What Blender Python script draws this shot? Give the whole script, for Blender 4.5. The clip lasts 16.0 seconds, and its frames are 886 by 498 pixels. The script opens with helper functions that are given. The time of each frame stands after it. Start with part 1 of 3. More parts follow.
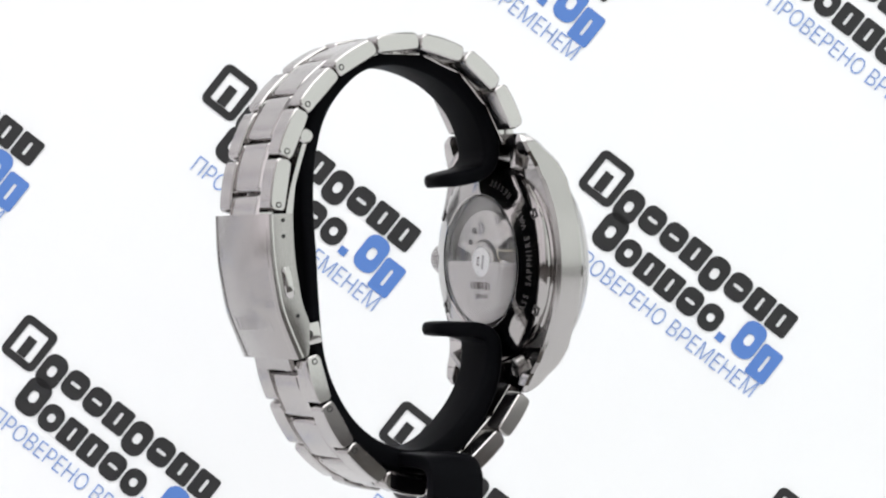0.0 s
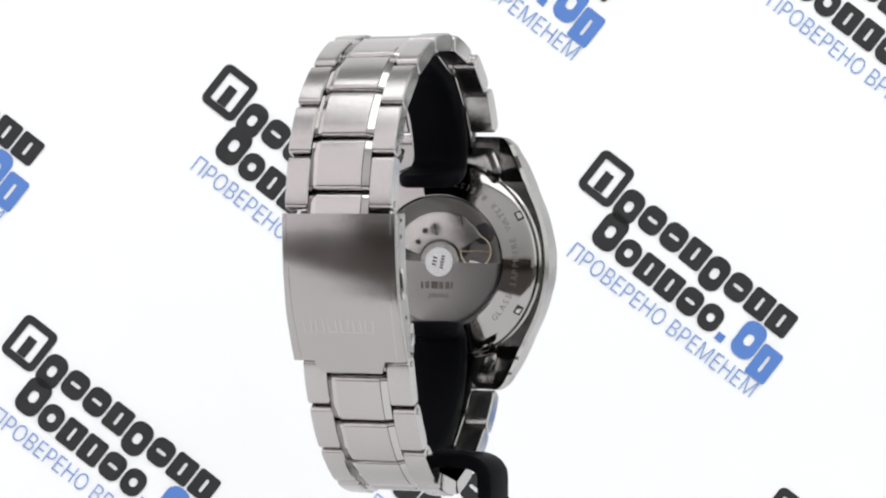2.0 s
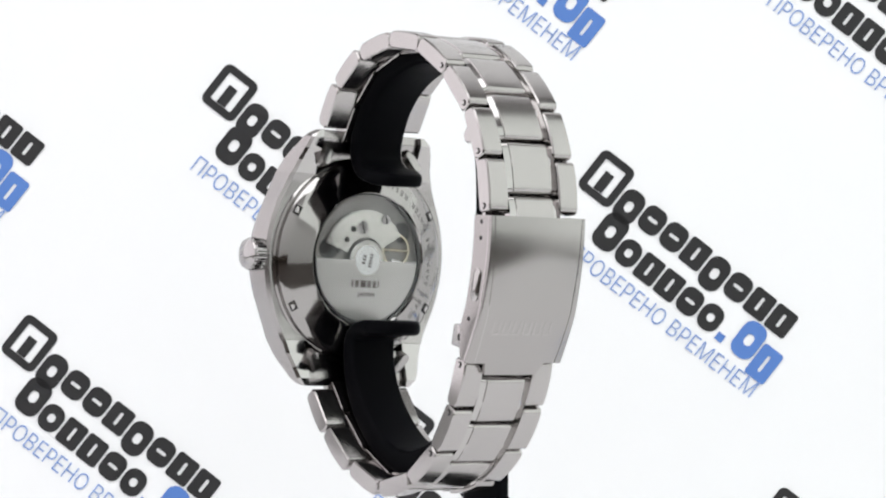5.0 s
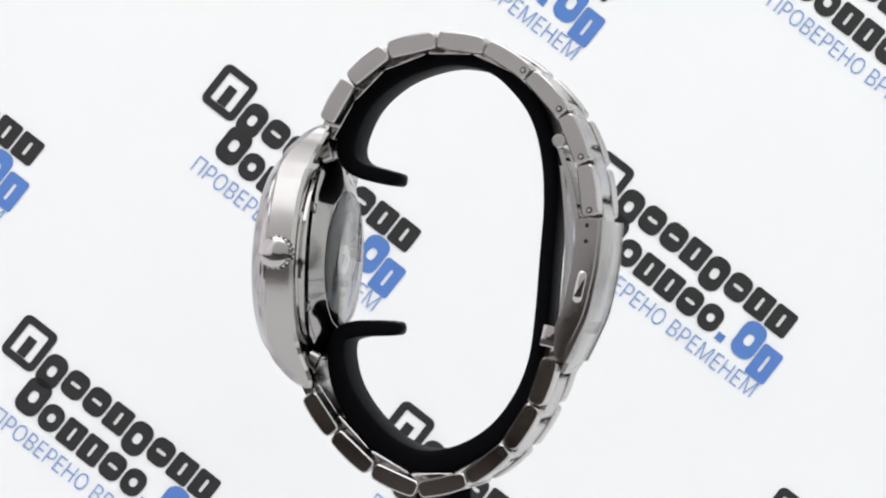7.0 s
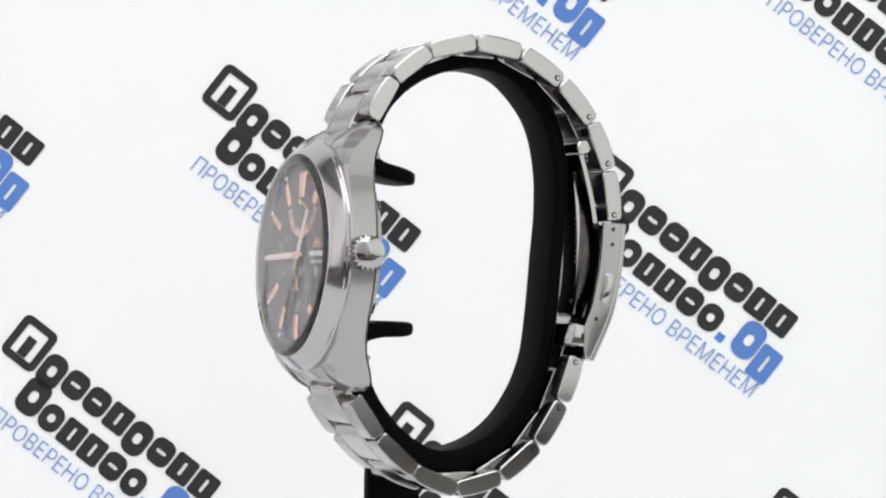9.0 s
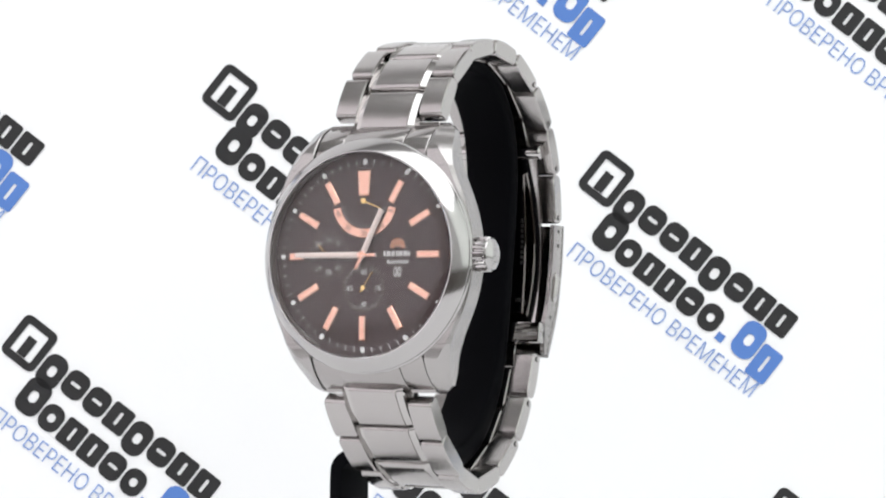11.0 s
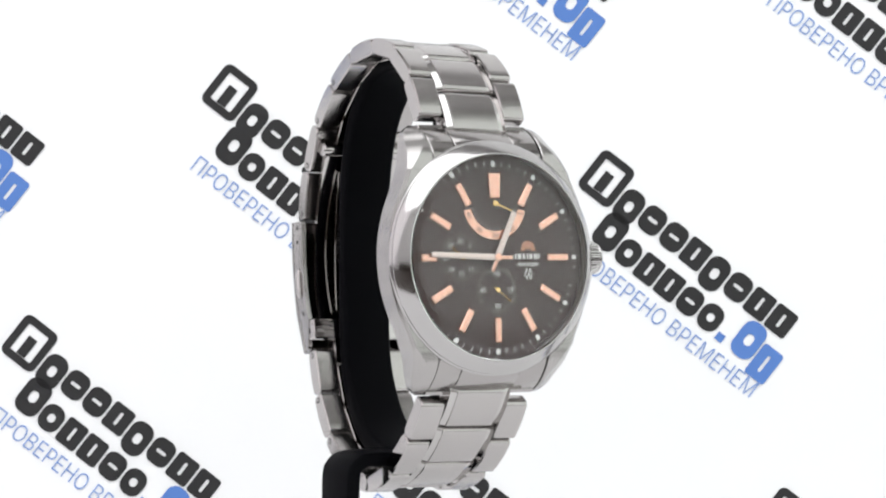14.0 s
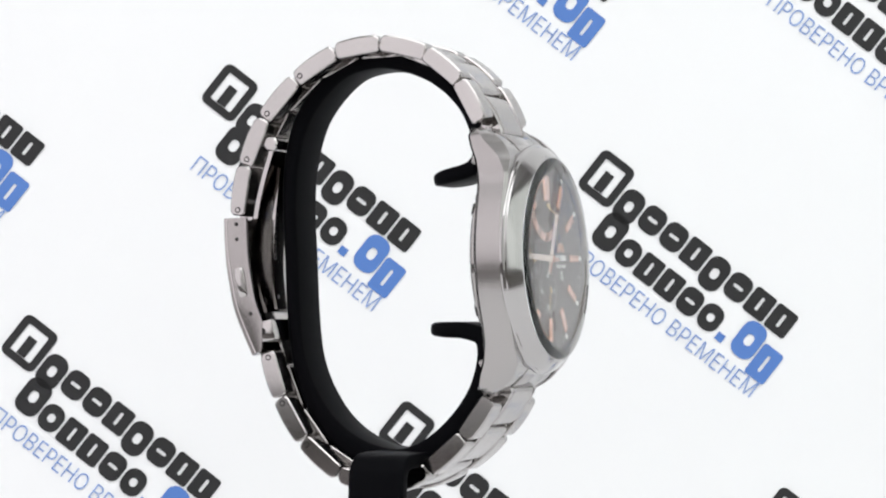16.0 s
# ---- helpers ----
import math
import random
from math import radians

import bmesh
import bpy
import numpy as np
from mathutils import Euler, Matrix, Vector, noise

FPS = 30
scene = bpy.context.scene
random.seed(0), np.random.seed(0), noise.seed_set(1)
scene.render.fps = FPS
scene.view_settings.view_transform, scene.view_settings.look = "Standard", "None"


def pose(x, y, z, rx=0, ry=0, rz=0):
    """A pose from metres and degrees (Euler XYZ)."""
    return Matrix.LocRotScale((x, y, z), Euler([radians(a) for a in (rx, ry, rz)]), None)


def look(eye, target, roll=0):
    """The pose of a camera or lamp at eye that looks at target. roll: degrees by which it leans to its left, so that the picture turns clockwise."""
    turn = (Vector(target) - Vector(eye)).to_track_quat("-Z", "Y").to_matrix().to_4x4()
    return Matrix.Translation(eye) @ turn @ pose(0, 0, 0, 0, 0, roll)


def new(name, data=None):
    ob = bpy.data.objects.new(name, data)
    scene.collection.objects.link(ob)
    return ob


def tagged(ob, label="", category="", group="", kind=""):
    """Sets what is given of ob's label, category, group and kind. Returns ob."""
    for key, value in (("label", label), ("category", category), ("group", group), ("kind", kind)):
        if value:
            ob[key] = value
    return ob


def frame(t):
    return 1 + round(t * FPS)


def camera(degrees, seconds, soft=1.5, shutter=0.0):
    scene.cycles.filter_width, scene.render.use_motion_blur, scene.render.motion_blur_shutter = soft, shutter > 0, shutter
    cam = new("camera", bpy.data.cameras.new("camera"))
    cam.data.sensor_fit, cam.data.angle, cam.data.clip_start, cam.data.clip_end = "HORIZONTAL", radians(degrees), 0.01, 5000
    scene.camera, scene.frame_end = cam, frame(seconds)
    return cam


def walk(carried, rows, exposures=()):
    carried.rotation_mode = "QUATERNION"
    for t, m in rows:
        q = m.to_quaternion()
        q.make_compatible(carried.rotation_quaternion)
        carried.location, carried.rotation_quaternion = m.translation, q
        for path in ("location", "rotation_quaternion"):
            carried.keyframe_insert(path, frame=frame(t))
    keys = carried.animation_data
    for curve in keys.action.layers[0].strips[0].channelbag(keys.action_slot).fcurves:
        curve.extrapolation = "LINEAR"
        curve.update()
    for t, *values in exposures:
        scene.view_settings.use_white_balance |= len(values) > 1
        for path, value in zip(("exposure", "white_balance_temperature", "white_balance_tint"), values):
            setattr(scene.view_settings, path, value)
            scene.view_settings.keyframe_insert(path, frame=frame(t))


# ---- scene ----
# ---- camera ----
cam = camera(19.884, 16.0, soft=2.1)
EYE = (0.00449, -0.5081, 0.080)
VIEW = look(EYE, (0.00449, 0.4919, 0.080 + math.tan(radians(1.092))), 0.835)
walk(cam, [(0.0, VIEW), (16.0, VIEW)], [(0.0, 0.16), (2.0, 0.18), (2.5, 0.08), (3.0, 0.0), (3.5, 0.04), (4.0, 0.15), (6.5, 0.13), (7.3, 0.0), (8.0, -0.02), (9.0, 0.06), (11.5, 0.20), (12.5, 0.08), (13.5, 0.18), (14.5, 0.2), (15.5, 0.17), (16.0, 0.11)])

# ---- light: a photo booth with soft lamps at both sides and above ----
world = bpy.data.worlds.new("room")
scene.world = world
world.use_nodes = True
world.node_tree.nodes["Background"].inputs[0].default_value = (1.0, 0.84, 0.70, 1)
world.node_tree.nodes["Background"].inputs[1].default_value = 0.06
scene.view_settings.exposure = 0.0


def soft_lamp(name, eye, target, sx, sy, power, colour):
    data = bpy.data.lights.new(name, "AREA")
    data.shape, data.size, data.size_y, data.energy, data.color = "RECTANGLE", sx, sy, power, colour
    lamp = new(name, data)
    lamp.matrix_world = look(eye, target)
    return lamp


soft_lamp("side_lamp", (-0.56, -0.19, 0.31), (0.0, -0.03, 0.06), 0.94, 0.60, 1.58, (0.985, 0.94, 0.99))
soft_lamp("side_lamp", (0.56, -0.19, 0.31), (0.0, -0.03, 0.06), 0.94, 0.60, 1.58, (0.91, 1.0, 0.955))
soft_lamp("top_lamp", (0.0, -0.30, 0.78), (0, 0.08, 0.02), 0.85, 0.70, 4.6, (0.955, 0.985, 1.0))

# ---- materials ----


def material(name, colour, rough=0.5, metal=0.0, bump=0.0, scale=(400, 400, 400), vary=0.0, coat=0.0, big=0.0):
    m = bpy.data.materials.new(name)
    m.use_nodes = True
    nt = m.node_tree
    b = nt.nodes["Principled BSDF"]
    b.inputs["Base Color"].default_value = (*colour, 1)
    b.inputs["Roughness"].default_value = rough
    b.inputs["Metallic"].default_value = metal
    b.inputs["Coat Weight"].default_value = coat
    if bump or vary or big:
        tc = nt.nodes.new("ShaderNodeTexCoord")
        mp = nt.nodes.new("ShaderNodeMapping")
        mp.inputs["Scale"].default_value = scale
        nz = nt.nodes.new("ShaderNodeTexNoise")
        nz.inputs["Scale"].default_value, nz.inputs["Detail"].default_value = 1.0, 4.0
        nt.links.new(tc.outputs["Object"], mp.inputs["Vector"])
        nt.links.new(mp.outputs["Vector"], nz.inputs["Vector"])
        if bump:
            bp = nt.nodes.new("ShaderNodeBump")
            bp.inputs["Strength"].default_value, bp.inputs["Distance"].default_value = bump, 0.00005
            nt.links.new(nz.outputs["Fac"], bp.inputs["Height"])
            nt.links.new(bp.outputs["Normal"], b.inputs["Normal"])
        if vary or big:
            n2 = nt.nodes.new("ShaderNodeTexNoise")
            n2.inputs["Scale"].default_value, n2.inputs["Detail"].default_value = 180.0, 3.0
            nt.links.new(tc.outputs["Object"], n2.inputs["Vector"])
            add = nt.nodes.new("ShaderNodeMath")
            add.operation = "MULTIPLY_ADD"
            add.inputs[1].default_value, add.inputs[2].default_value = vary, rough - vary / 2 - big / 2
            nt.links.new(nz.outputs["Fac"], add.inputs[0])
            ad2 = nt.nodes.new("ShaderNodeMath")
            ad2.operation = "MULTIPLY_ADD"
            ad2.inputs[1].default_value = big
            nt.links.new(n2.outputs["Fac"], ad2.inputs[0])
            nt.links.new(add.outputs[0], ad2.inputs[2])
            nt.links.new(ad2.outputs[0], b.inputs["Roughness"])
    return m


def glass_material(name, ior=1.45, tint=(1, 1, 1)):
    m = bpy.data.materials.new(name)
    m.use_nodes = True
    b = m.node_tree.nodes["Principled BSDF"]
    b.inputs["Base Color"].default_value = (*tint, 1)
    b.inputs["Roughness"].default_value = 0.0
    b.inputs["IOR"].default_value = ior
    b.inputs["Transmission Weight"].default_value = 1.0
    return m


BRUSHED = material("brushed_steel", (0.43, 0.406, 0.398), 0.19, 1.0, 0.35, (250, 6000, 6000), 0.08, big=0.05)
BRUSHED_UP = material("brushed_steel_upright", (0.375, 0.354, 0.347), 0.15, 1.0, 0.35, (6000, 6000, 250), 0.08, big=0.05)
POLISHED = material("polished_steel", (0.47, 0.448, 0.44), 0.075, 1.0, 0.04, (900, 900, 900), 0.04, big=0.05)
BEZEL = material("bezel_steel", (0.44, 0.422, 0.418), 0.12, 1.0, 0.06, (2500, 2500, 2500), 0.05, big=0.05)
BACKSTEEL = material("smudged_polished_steel", (0.36, 0.342, 0.334), 0.07, 1.0, 0.3, (260, 260, 260), 0.05, big=0.06)
SATIN = material("satin_steel", (0.40, 0.38, 0.373), 0.24, 1.0, 0.10, (5000, 5000, 300), 0.06, big=0.04)
# flat dark colour: stands for shade in holes and gaps, also dark small parts
DARK = material("dark_part_and_hole_shade", (0.03, 0.028, 0.028), 0.4, 0.6)
ROSE = material("rose_gold", (0.80, 0.47, 0.36), 0.22, 1.0, 0.1, (3000, 3000, 3000), 0.05)
GOLD = material("yellow_gold", (0.75, 0.52, 0.22), 0.25, 1.0)
PALEGOLD = material("pale_gold", (0.66, 0.58, 0.44), 0.25, 1.0)
HANDSTEEL = material("hand_steel", (0.68, 0.57, 0.515), 0.38, 0.45, 0.05, (4000, 4000, 4000))
DIAL = material("dial_brown", (0.035, 0.016, 0.015), 0.42, 0.2, 0.06, (9000, 9000, 9000), 0.06)
RIM = material("dim_rim", (0.22, 0.18, 0.16), 0.35, 0.8)
ENGRAVED = material("engraved_grey", (0.20, 0.19, 0.187), 0.3, 0.8)
PALEPRINT = material("dim_white_print", (0.60, 0.59, 0.575), 0.5)
PRINT = material("white_print", (0.75, 0.74, 0.72), 0.5)
INKDARK = material("dark_print", (0.06, 0.04, 0.035), 0.5)
CREST = material("copper_print", (0.46, 0.23, 0.15), 0.4, 0.5)
PLASTIC = material("black_plastic", (0.004, 0.004, 0.005), 0.45, 0.0, 0.12, (700, 700, 700), 0.10, big=0.06)
PLASTIC.node_tree.nodes["Principled BSDF"].inputs["Specular IOR Level"].default_value = 0.015
MOVEMENT = material("movement_plate", (0.43, 0.41, 0.39), 0.26, 1.0, 0.0, (300, 2000, 300), 0.06)
BASEPLATE = material("dark_base_plate", (0.17, 0.16, 0.152), 0.3, 1.0, 0.0, (400, 400, 400), 0.08)
ROTOR = material("rotor_plate", (0.40, 0.38, 0.365), 0.30, 1.0, 0.0, (200, 200, 900), 0.05)
STICKER = material("white_sticker", (0.80, 0.80, 0.79), 0.5, 0.0, 0.05, (2000, 2000, 2000))
PAPER = material("white_paper", (0.86, 0.855, 0.86), 0.55, 0.0, 0.08, (300, 300, 300), 0.05)
TABLE = material("dark_table", (0.032, 0.021, 0.015), 0.5, 0.0, 0.1, (500, 500, 500), 0.1)
CLOTH = material("white_fabric", (0.78, 0.775, 0.765), 0.8, 0.0, 0.15, (900, 900, 900))
FABRIC = material("grey_fabric", (0.48, 0.47, 0.465), 0.8, 0.0, 0.15, (900, 900, 900))
INK = material("black_ink", (0.011, 0.010, 0.011), 0.5, 0.0, 0.05, (800, 800, 800), 0.05)
BLUEINK = material("blue_ink", (0.085, 0.20, 0.54), 0.5, 0.0, 0.05, (800, 800, 800), 0.05)
PALEINK = material("pale_blue_ink", (0.20, 0.32, 0.64), 0.5, 0.0, 0.05, (800, 800, 800), 0.05)
BACKGLASS = glass_material("mineral_glass", 1.4, (0.96, 0.96, 0.965))
CRYSTAL = glass_material("sapphire_glass", 1.37, (0.97, 0.97, 0.98))

# ---- mesh helpers (lengths in millimetres, turned into metres on linking) ----
MM = 0.001


def link_mesh(name, bm, mats, angle=30):
    bmesh.ops.scale(bm, vec=(MM, MM, MM), verts=bm.verts)
    bmesh.ops.recalc_face_normals(bm, faces=bm.faces)
    me = bpy.data.meshes.new(name)
    bm.to_mesh(me)
    bm.free()
    for m in (mats if isinstance(mats, (list, tuple)) else [mats]):
        me.materials.append(m)
    me.shade_smooth()
    me.set_sharp_from_angle(angle=radians(angle))
    return me


def mm(m):
    m = m.copy()
    m.translation = m.translation * MM
    return m


def part(name, bm, mats, parent, label="", m=None, angle=30):
    ob = new(name, link_mesh(name, bm, mats, angle))
    ob.parent = parent
    if m is not None:
        ob.matrix_basis = mm(m)
    if label:
        tagged(ob, label)
    return ob


def loft(bm, rings, closed=False, cap=True, slot=0, cap_slot=None):
    vs = [[bm.verts.new(p) for p in r] for r in rings]
    n = len(vs[0])
    pairs = list(zip(vs, vs[1:])) + ([(vs[-1], vs[0])] if closed else [])
    for a, b in pairs:
        for i in range(n):
            bm.faces.new((a[i], a[(i + 1) % n], b[(i + 1) % n], b[i])).material_index = slot
    if cap and not closed:
        for r in (vs[0], vs[-1]):
            bm.faces.new(r).material_index = slot if cap_slot is None else cap_slot
    return vs


def lathe(bm, profile, n=96, slot=0, closed=True, centre=(0, 0)):
    """Turn a profile of (radius, x) round the x axis."""
    rings = []
    for k in range(n):
        a = 2 * math.pi * k / n
        rings.append([(x, centre[0] + r * math.sin(a), centre[1] + r * math.cos(a)) for r, x in profile])
    vs = [[bm.verts.new(p) for p in r] for r in rings]
    m = len(profile)
    for k in range(n):
        a, b = vs[k], vs[(k + 1) % n]
        for i in range(m if closed else m - 1):
            bm.faces.new((a[i], a[(i + 1) % m], b[(i + 1) % m], b[i])).material_index = slot
    return vs


def disc(bm, r, x0, x1, n=64, centre=(0, 0), slot=0, bevel=0.0):
    rings = []
    levels = [(r - bevel, x0), (r, x0 + (bevel if x1 > x0 else -bevel)), (r, x1 - (bevel if x1 > x0 else -bevel)), (r - bevel, x1)] if bevel else [(r, x0), (r, x1)]
    for rr, x in levels:
        rings.append([(x, centre[0] + rr * math.sin(2 * math.pi * k / n), centre[1] + rr * math.cos(2 * math.pi * k / n)) for k in range(n)])
    loft(bm, rings, slot=slot)


def box(bm, lo, hi, bevel=0.0, slot=0):
    vs = []
    for x in (lo[0], hi[0]):
        for y in (lo[1], hi[1]):
            for z in (lo[2], hi[2]):
                vs.append(bm.verts.new((x, y, z)))
    fs = [bm.faces.new([vs[i] for i in q]) for q in ((0, 1, 3, 2), (4, 6, 7, 5), (0, 4, 5, 1), (2, 3, 7, 6), (0, 2, 6, 4), (1, 5, 7, 3))]
    for f in fs:
        f.material_index = slot
    if bevel:
        es = list({e for f in fs for e in f.edges})
        bmesh.ops.bevel(bm, geom=es, offset=bevel, segments=2, profile=0.6, affect="EDGES", clamp_overlap=True)
    return vs


def rounded(hx, hy, r, n=4):
    """A rounded rectangle, half sizes hx and hy."""
    pts = []
    for cx, cy, a0 in ((hx - r, hy - r, 0), (-hx + r, hy - r, 90), (-hx + r, -hy + r, 180), (hx - r, -hy + r, 270)):
        for k in range(n + 1):
            a = radians(a0 + 90 * k / n)
            pts.append((cx + r * math.cos(a), cy + r * math.sin(a)))
    return pts


def lettering(text, height, width=None, thin=0.0):
    """A bmesh of flat lettering in millimetres, centred, in its xy plane."""
    cu = bpy.data.curves.new("lettering", "FONT")
    cu.body, cu.size, cu.align_x, cu.align_y, cu.extrude = text, 1.0, "CENTER", "CENTER", 0.01
    cu.resolution_u = 3
    cu.offset = thin
    ob = bpy.data.objects.new("lettering", cu)
    scene.collection.objects.link(ob)
    bpy.context.view_layer.update()
    me = bpy.data.meshes.new_from_object(ob.evaluated_get(bpy.context.evaluated_depsgraph_get()))
    bpy.data.objects.remove(ob)
    bm = bmesh.new()
    bm.from_mesh(me)
    bpy.data.meshes.remove(me)
    lo = Vector([min(v.co[i] for v in bm.verts) for i in range(3)])
    hi = Vector([max(v.co[i] for v in bm.verts) for i in range(3)])
    sy = height / (hi.y - lo.y)
    sx = width / (hi.x - lo.x) if width else sy
    mid = (lo + hi) / 2
    for v in bm.verts:
        v.co = Vector(((v.co.x - mid.x) * sx, (v.co.y - mid.y) * sy, (v.co.z - mid.z) * sy * 0.5))
    return bm


FACE = Matrix(((0, 0, 1, 0), (1, 0, 0, 0), (0, 1, 0, 0), (0, 0, 0, 1)))
BACK = Matrix(((0, 0, -1, 0), (-1, 0, 0, 0), (0, 1, 0, 0), (0, 0, 0, 1)))


def at(x, y, z, turn=0, back=False):
    """A pose on the dial (or on the back): x along the watch's axis, turn in degrees, clockwise as seen."""
    return Matrix.Translation((x, y, z)) @ (BACK if back else FACE) @ Matrix.Rotation(radians(-turn), 4, "Z")


# ---- setting: table, backdrop, unseen booth ----
def slab(name, lo, hi, mat, label, category):
    bm = bmesh.new()
    box(bm, [c * 1000 for c in lo], [c * 1000 for c in hi])
    ob = new(name, link_mesh(name, bm, mat))
    return tagged(ob, label, category, kind="structure")


slab("floor", (-0.80, -0.9, -0.02), (0.80, 0.42, 0.0), TABLE, "dark brown wooden table top inside a photo booth", "table top")
# unseen sides and roof, added for fill light and steel reflections
slab("wall_west", (-0.82, -0.9, -0.02), (-0.80, 0.42, 1.12), FABRIC, "unseen light grey fabric side added to bounce light", "booth wall")
slab("wall_east", (0.80, -0.9, -0.02), (0.82, 0.42, 1.12), FABRIC, "unseen light grey fabric side added to bounce light", "booth wall")
slab("ceiling", (-0.82, -0.9, 1.12), (0.82, 0.42, 1.14), CLOTH, "unseen white fabric roof added to bounce light", "booth roof")
# unseen front: cloth reflects bright, the low gap gives the steel dark reflections
wall = new("wall_south")
tagged(wall, "unseen white fabric front, its low opening added to reflect dark in the steel", "booth wall", kind="structure")
HX0, HX1, HZ1 = -0.48, 0.30, 0.065
for lo, hi in (((-0.80, -0.70, 0), (HX0, -0.68, 1.12)), ((HX1, -0.70, 0), (0.80, -0.68, 1.12)), ((HX0, -0.70, HZ1), (HX1, -0.68, 1.12))):
    bm = bmesh.new()
    box(bm, [c * 1000 for c in lo], [c * 1000 for c in hi])
    part("fabric_panel", bm, CLOTH, wall)

BACKY = 0.25
bm = bmesh.new()
R = 12
rings = []
for x in (-780, 780):
    ring = [(x, 250, 1000), (x, 250, R)]
    ring += [(x, 250 - R + R * math.cos(radians(a)), R - R * math.sin(radians(a)) + 1) for a in (15, 30, 45, 60, 75, 90)]
    ring += [(x, -200, 1), (x, -200, 0.4), (x, 254, 0.4), (x, 254, 1000)]
    rings.append(ring)
loft(bm, rings)
backdrop = new("backdrop", link_mesh("backdrop", bm, PAPER))
tagged(backdrop, "white paper sweep printed with tilted black and blue marks", "backdrop", kind="structure")


def ring_shape(bm, cx, cy, hx, hy, r, hole, z1=0.05):
    """A flat rounded block with a rounded hole."""
    n = 6
    out, inn = rounded(hx, hy, r, n), rounded(hx * hole[0], hy * hole[1], min(hx * hole[0], hy * hole[1]) * 0.95, n)
    a = [bm.verts.new((cx + x, cy + y, z1)) for x, y in out]
    b = [bm.verts.new((cx + x, cy + y, z1)) for x, y in inn]
    m = len(a)
    for i in range(m):
        bm.faces.new((a[i], a[(i + 1) % m], b[(i + 1) % m], b[i]))


def bar_shape(bm, x0, y0, x1, y1, z1=0.05):
    bm.faces.new([bm.verts.new((x, y, z1)) for x, y in ((x0, y0), (x1, y0), (x1, y1), (x0, y1))])


S = 0.1696  # millimetres of print per unit of the mark's own grid


def mark_meshes():
    """The printed mark as plain shapes: emblem, two rows of bold blocks, and the slogan below."""
    out = []
    bm = bmesh.new()
    n = 5
    o, i_ = rounded(36, 42, 13, n), rounded(22, 28, 3, n)
    a = [bm.verts.new((32 + x, 39 + y, 0.3)) for x, y in o]
    b = [bm.verts.new((32 + x, 39 + y, 0.3)) for x, y in i_]
    for k in range(len(a)):
        bm.faces.new((a[k], a[(k + 1) % len(a)], b[(k + 1) % len(b)], b[k]))
    bar_shape(bm, 23, 12, 41, 50, 0.3)
    out.append(("emblem", bm, INK))
    bm = bmesh.new()
    def block(x, w, y0, y1, kind):
        hole = ((0.34, 0.32), (0.14, 0.52), (0.46, 0.13))[kind]
        ring_shape(bm, x + w / 2, (y0 + y1) / 2, w / 2, (y1 - y0) / 2, (19, 6, 16)[kind], hole, z1=0.3)
    for k in range(8):
        block(72 + 48 * k, 44, -8 if k in (0, 4) else 6, 56, (0, 2, 2, 1, 0, 2, 1, 1)[k])
    out.append(("printed_blocks", bm, INK))
    bm = bmesh.new()
    block(72, 48, -66, 4, 0)
    for k in range(5):
        block(123 + 46 * k, 42, -66, -16, (0, 1, 1, 2, 0)[k])
    out.append(("printed_blocks", bm, INK))
    bm = bmesh.new()
    bar_shape(bm, 355, -66, 370, -51, 0.3)
    block(383, 46, -66, 4, 0)
    block(432, 42, -80, -16, 1)
    out.append(("printed_blocks", bm, BLUEINK))
    bm = lettering("ПРОВЕРЕНО ВРЕМЕНЕМ", 31, 408, -0.012)
    bmesh.ops.translate(bm, vec=(264, -96, 0.2), verts=bm.verts)
    out.append(("slogan", bm, PALEINK))
    made = []
    for name, b, mat in out:
        bmesh.ops.scale(b, vec=(S, S, 0.3), verts=b.verts)
        made.append((name, link_mesh(name, b, mat)))
    return made


MARKS = mark_meshes()
ORIGIN, STEP1, STEP2, SLANT = (-0.0685, 0.1385), (0.1134, -0.0242), (0.0588, 0.0761), -37.22
for i in range(-7, 8):
    for j in range(-7, 3):
        px, pz = ORIGIN[0] + i * STEP1[0] + j * STEP2[0], ORIGIN[1] + i * STEP1[1] + j * STEP2[1]
        if not -0.62 < px < 0.58:
            continue
        if 0.012 < pz < 0.30:
            # a mark that runs down into the fold shows its emblem alone
            for name, me in MARKS if pz > 0.03 else MARKS[:1]:
                ob = new(name, me)
                ob.parent = backdrop
                ob.matrix_basis = Matrix.Translation((px, BACKY - 0.0002, pz)) @ Matrix.Rotation(radians(90), 4, "X") @ Matrix.Rotation(radians(SLANT), 4, "Z")
        elif -0.17 < pz < -0.02:
            for name, me in MARKS:
                ob = new(name, me)
                ob.parent = backdrop
                ob.matrix_basis = Matrix.Translation((px, BACKY + pz, 0.0012)) @ Matrix.Rotation(radians(SLANT), 4, "Z")

# ---- the watch ----
TURN0, RATE, LIFT = 31.70, 19.128, 0.080
watch = new("wrist_watch")
tagged(watch, "steel wrist watch with brown dial on a black stand", "watch")
CASE = Matrix.Translation((26.05, 1.91, 7.77)) @ pose(0, 0, 0, 0, 0, 0.5) @ pose(0, 0, 0, 0, -2.6, 0) @ pose(0, 0, 0, 1.4, 0, 0)


def interp(v, table):
    for (a, fa), (b, fb) in zip(table, table[1:]):
        if v <= b:
            k = (v - a) / (b - a)
            return fa + (fb - fa) * max(0, k)
    return table[-1][1]


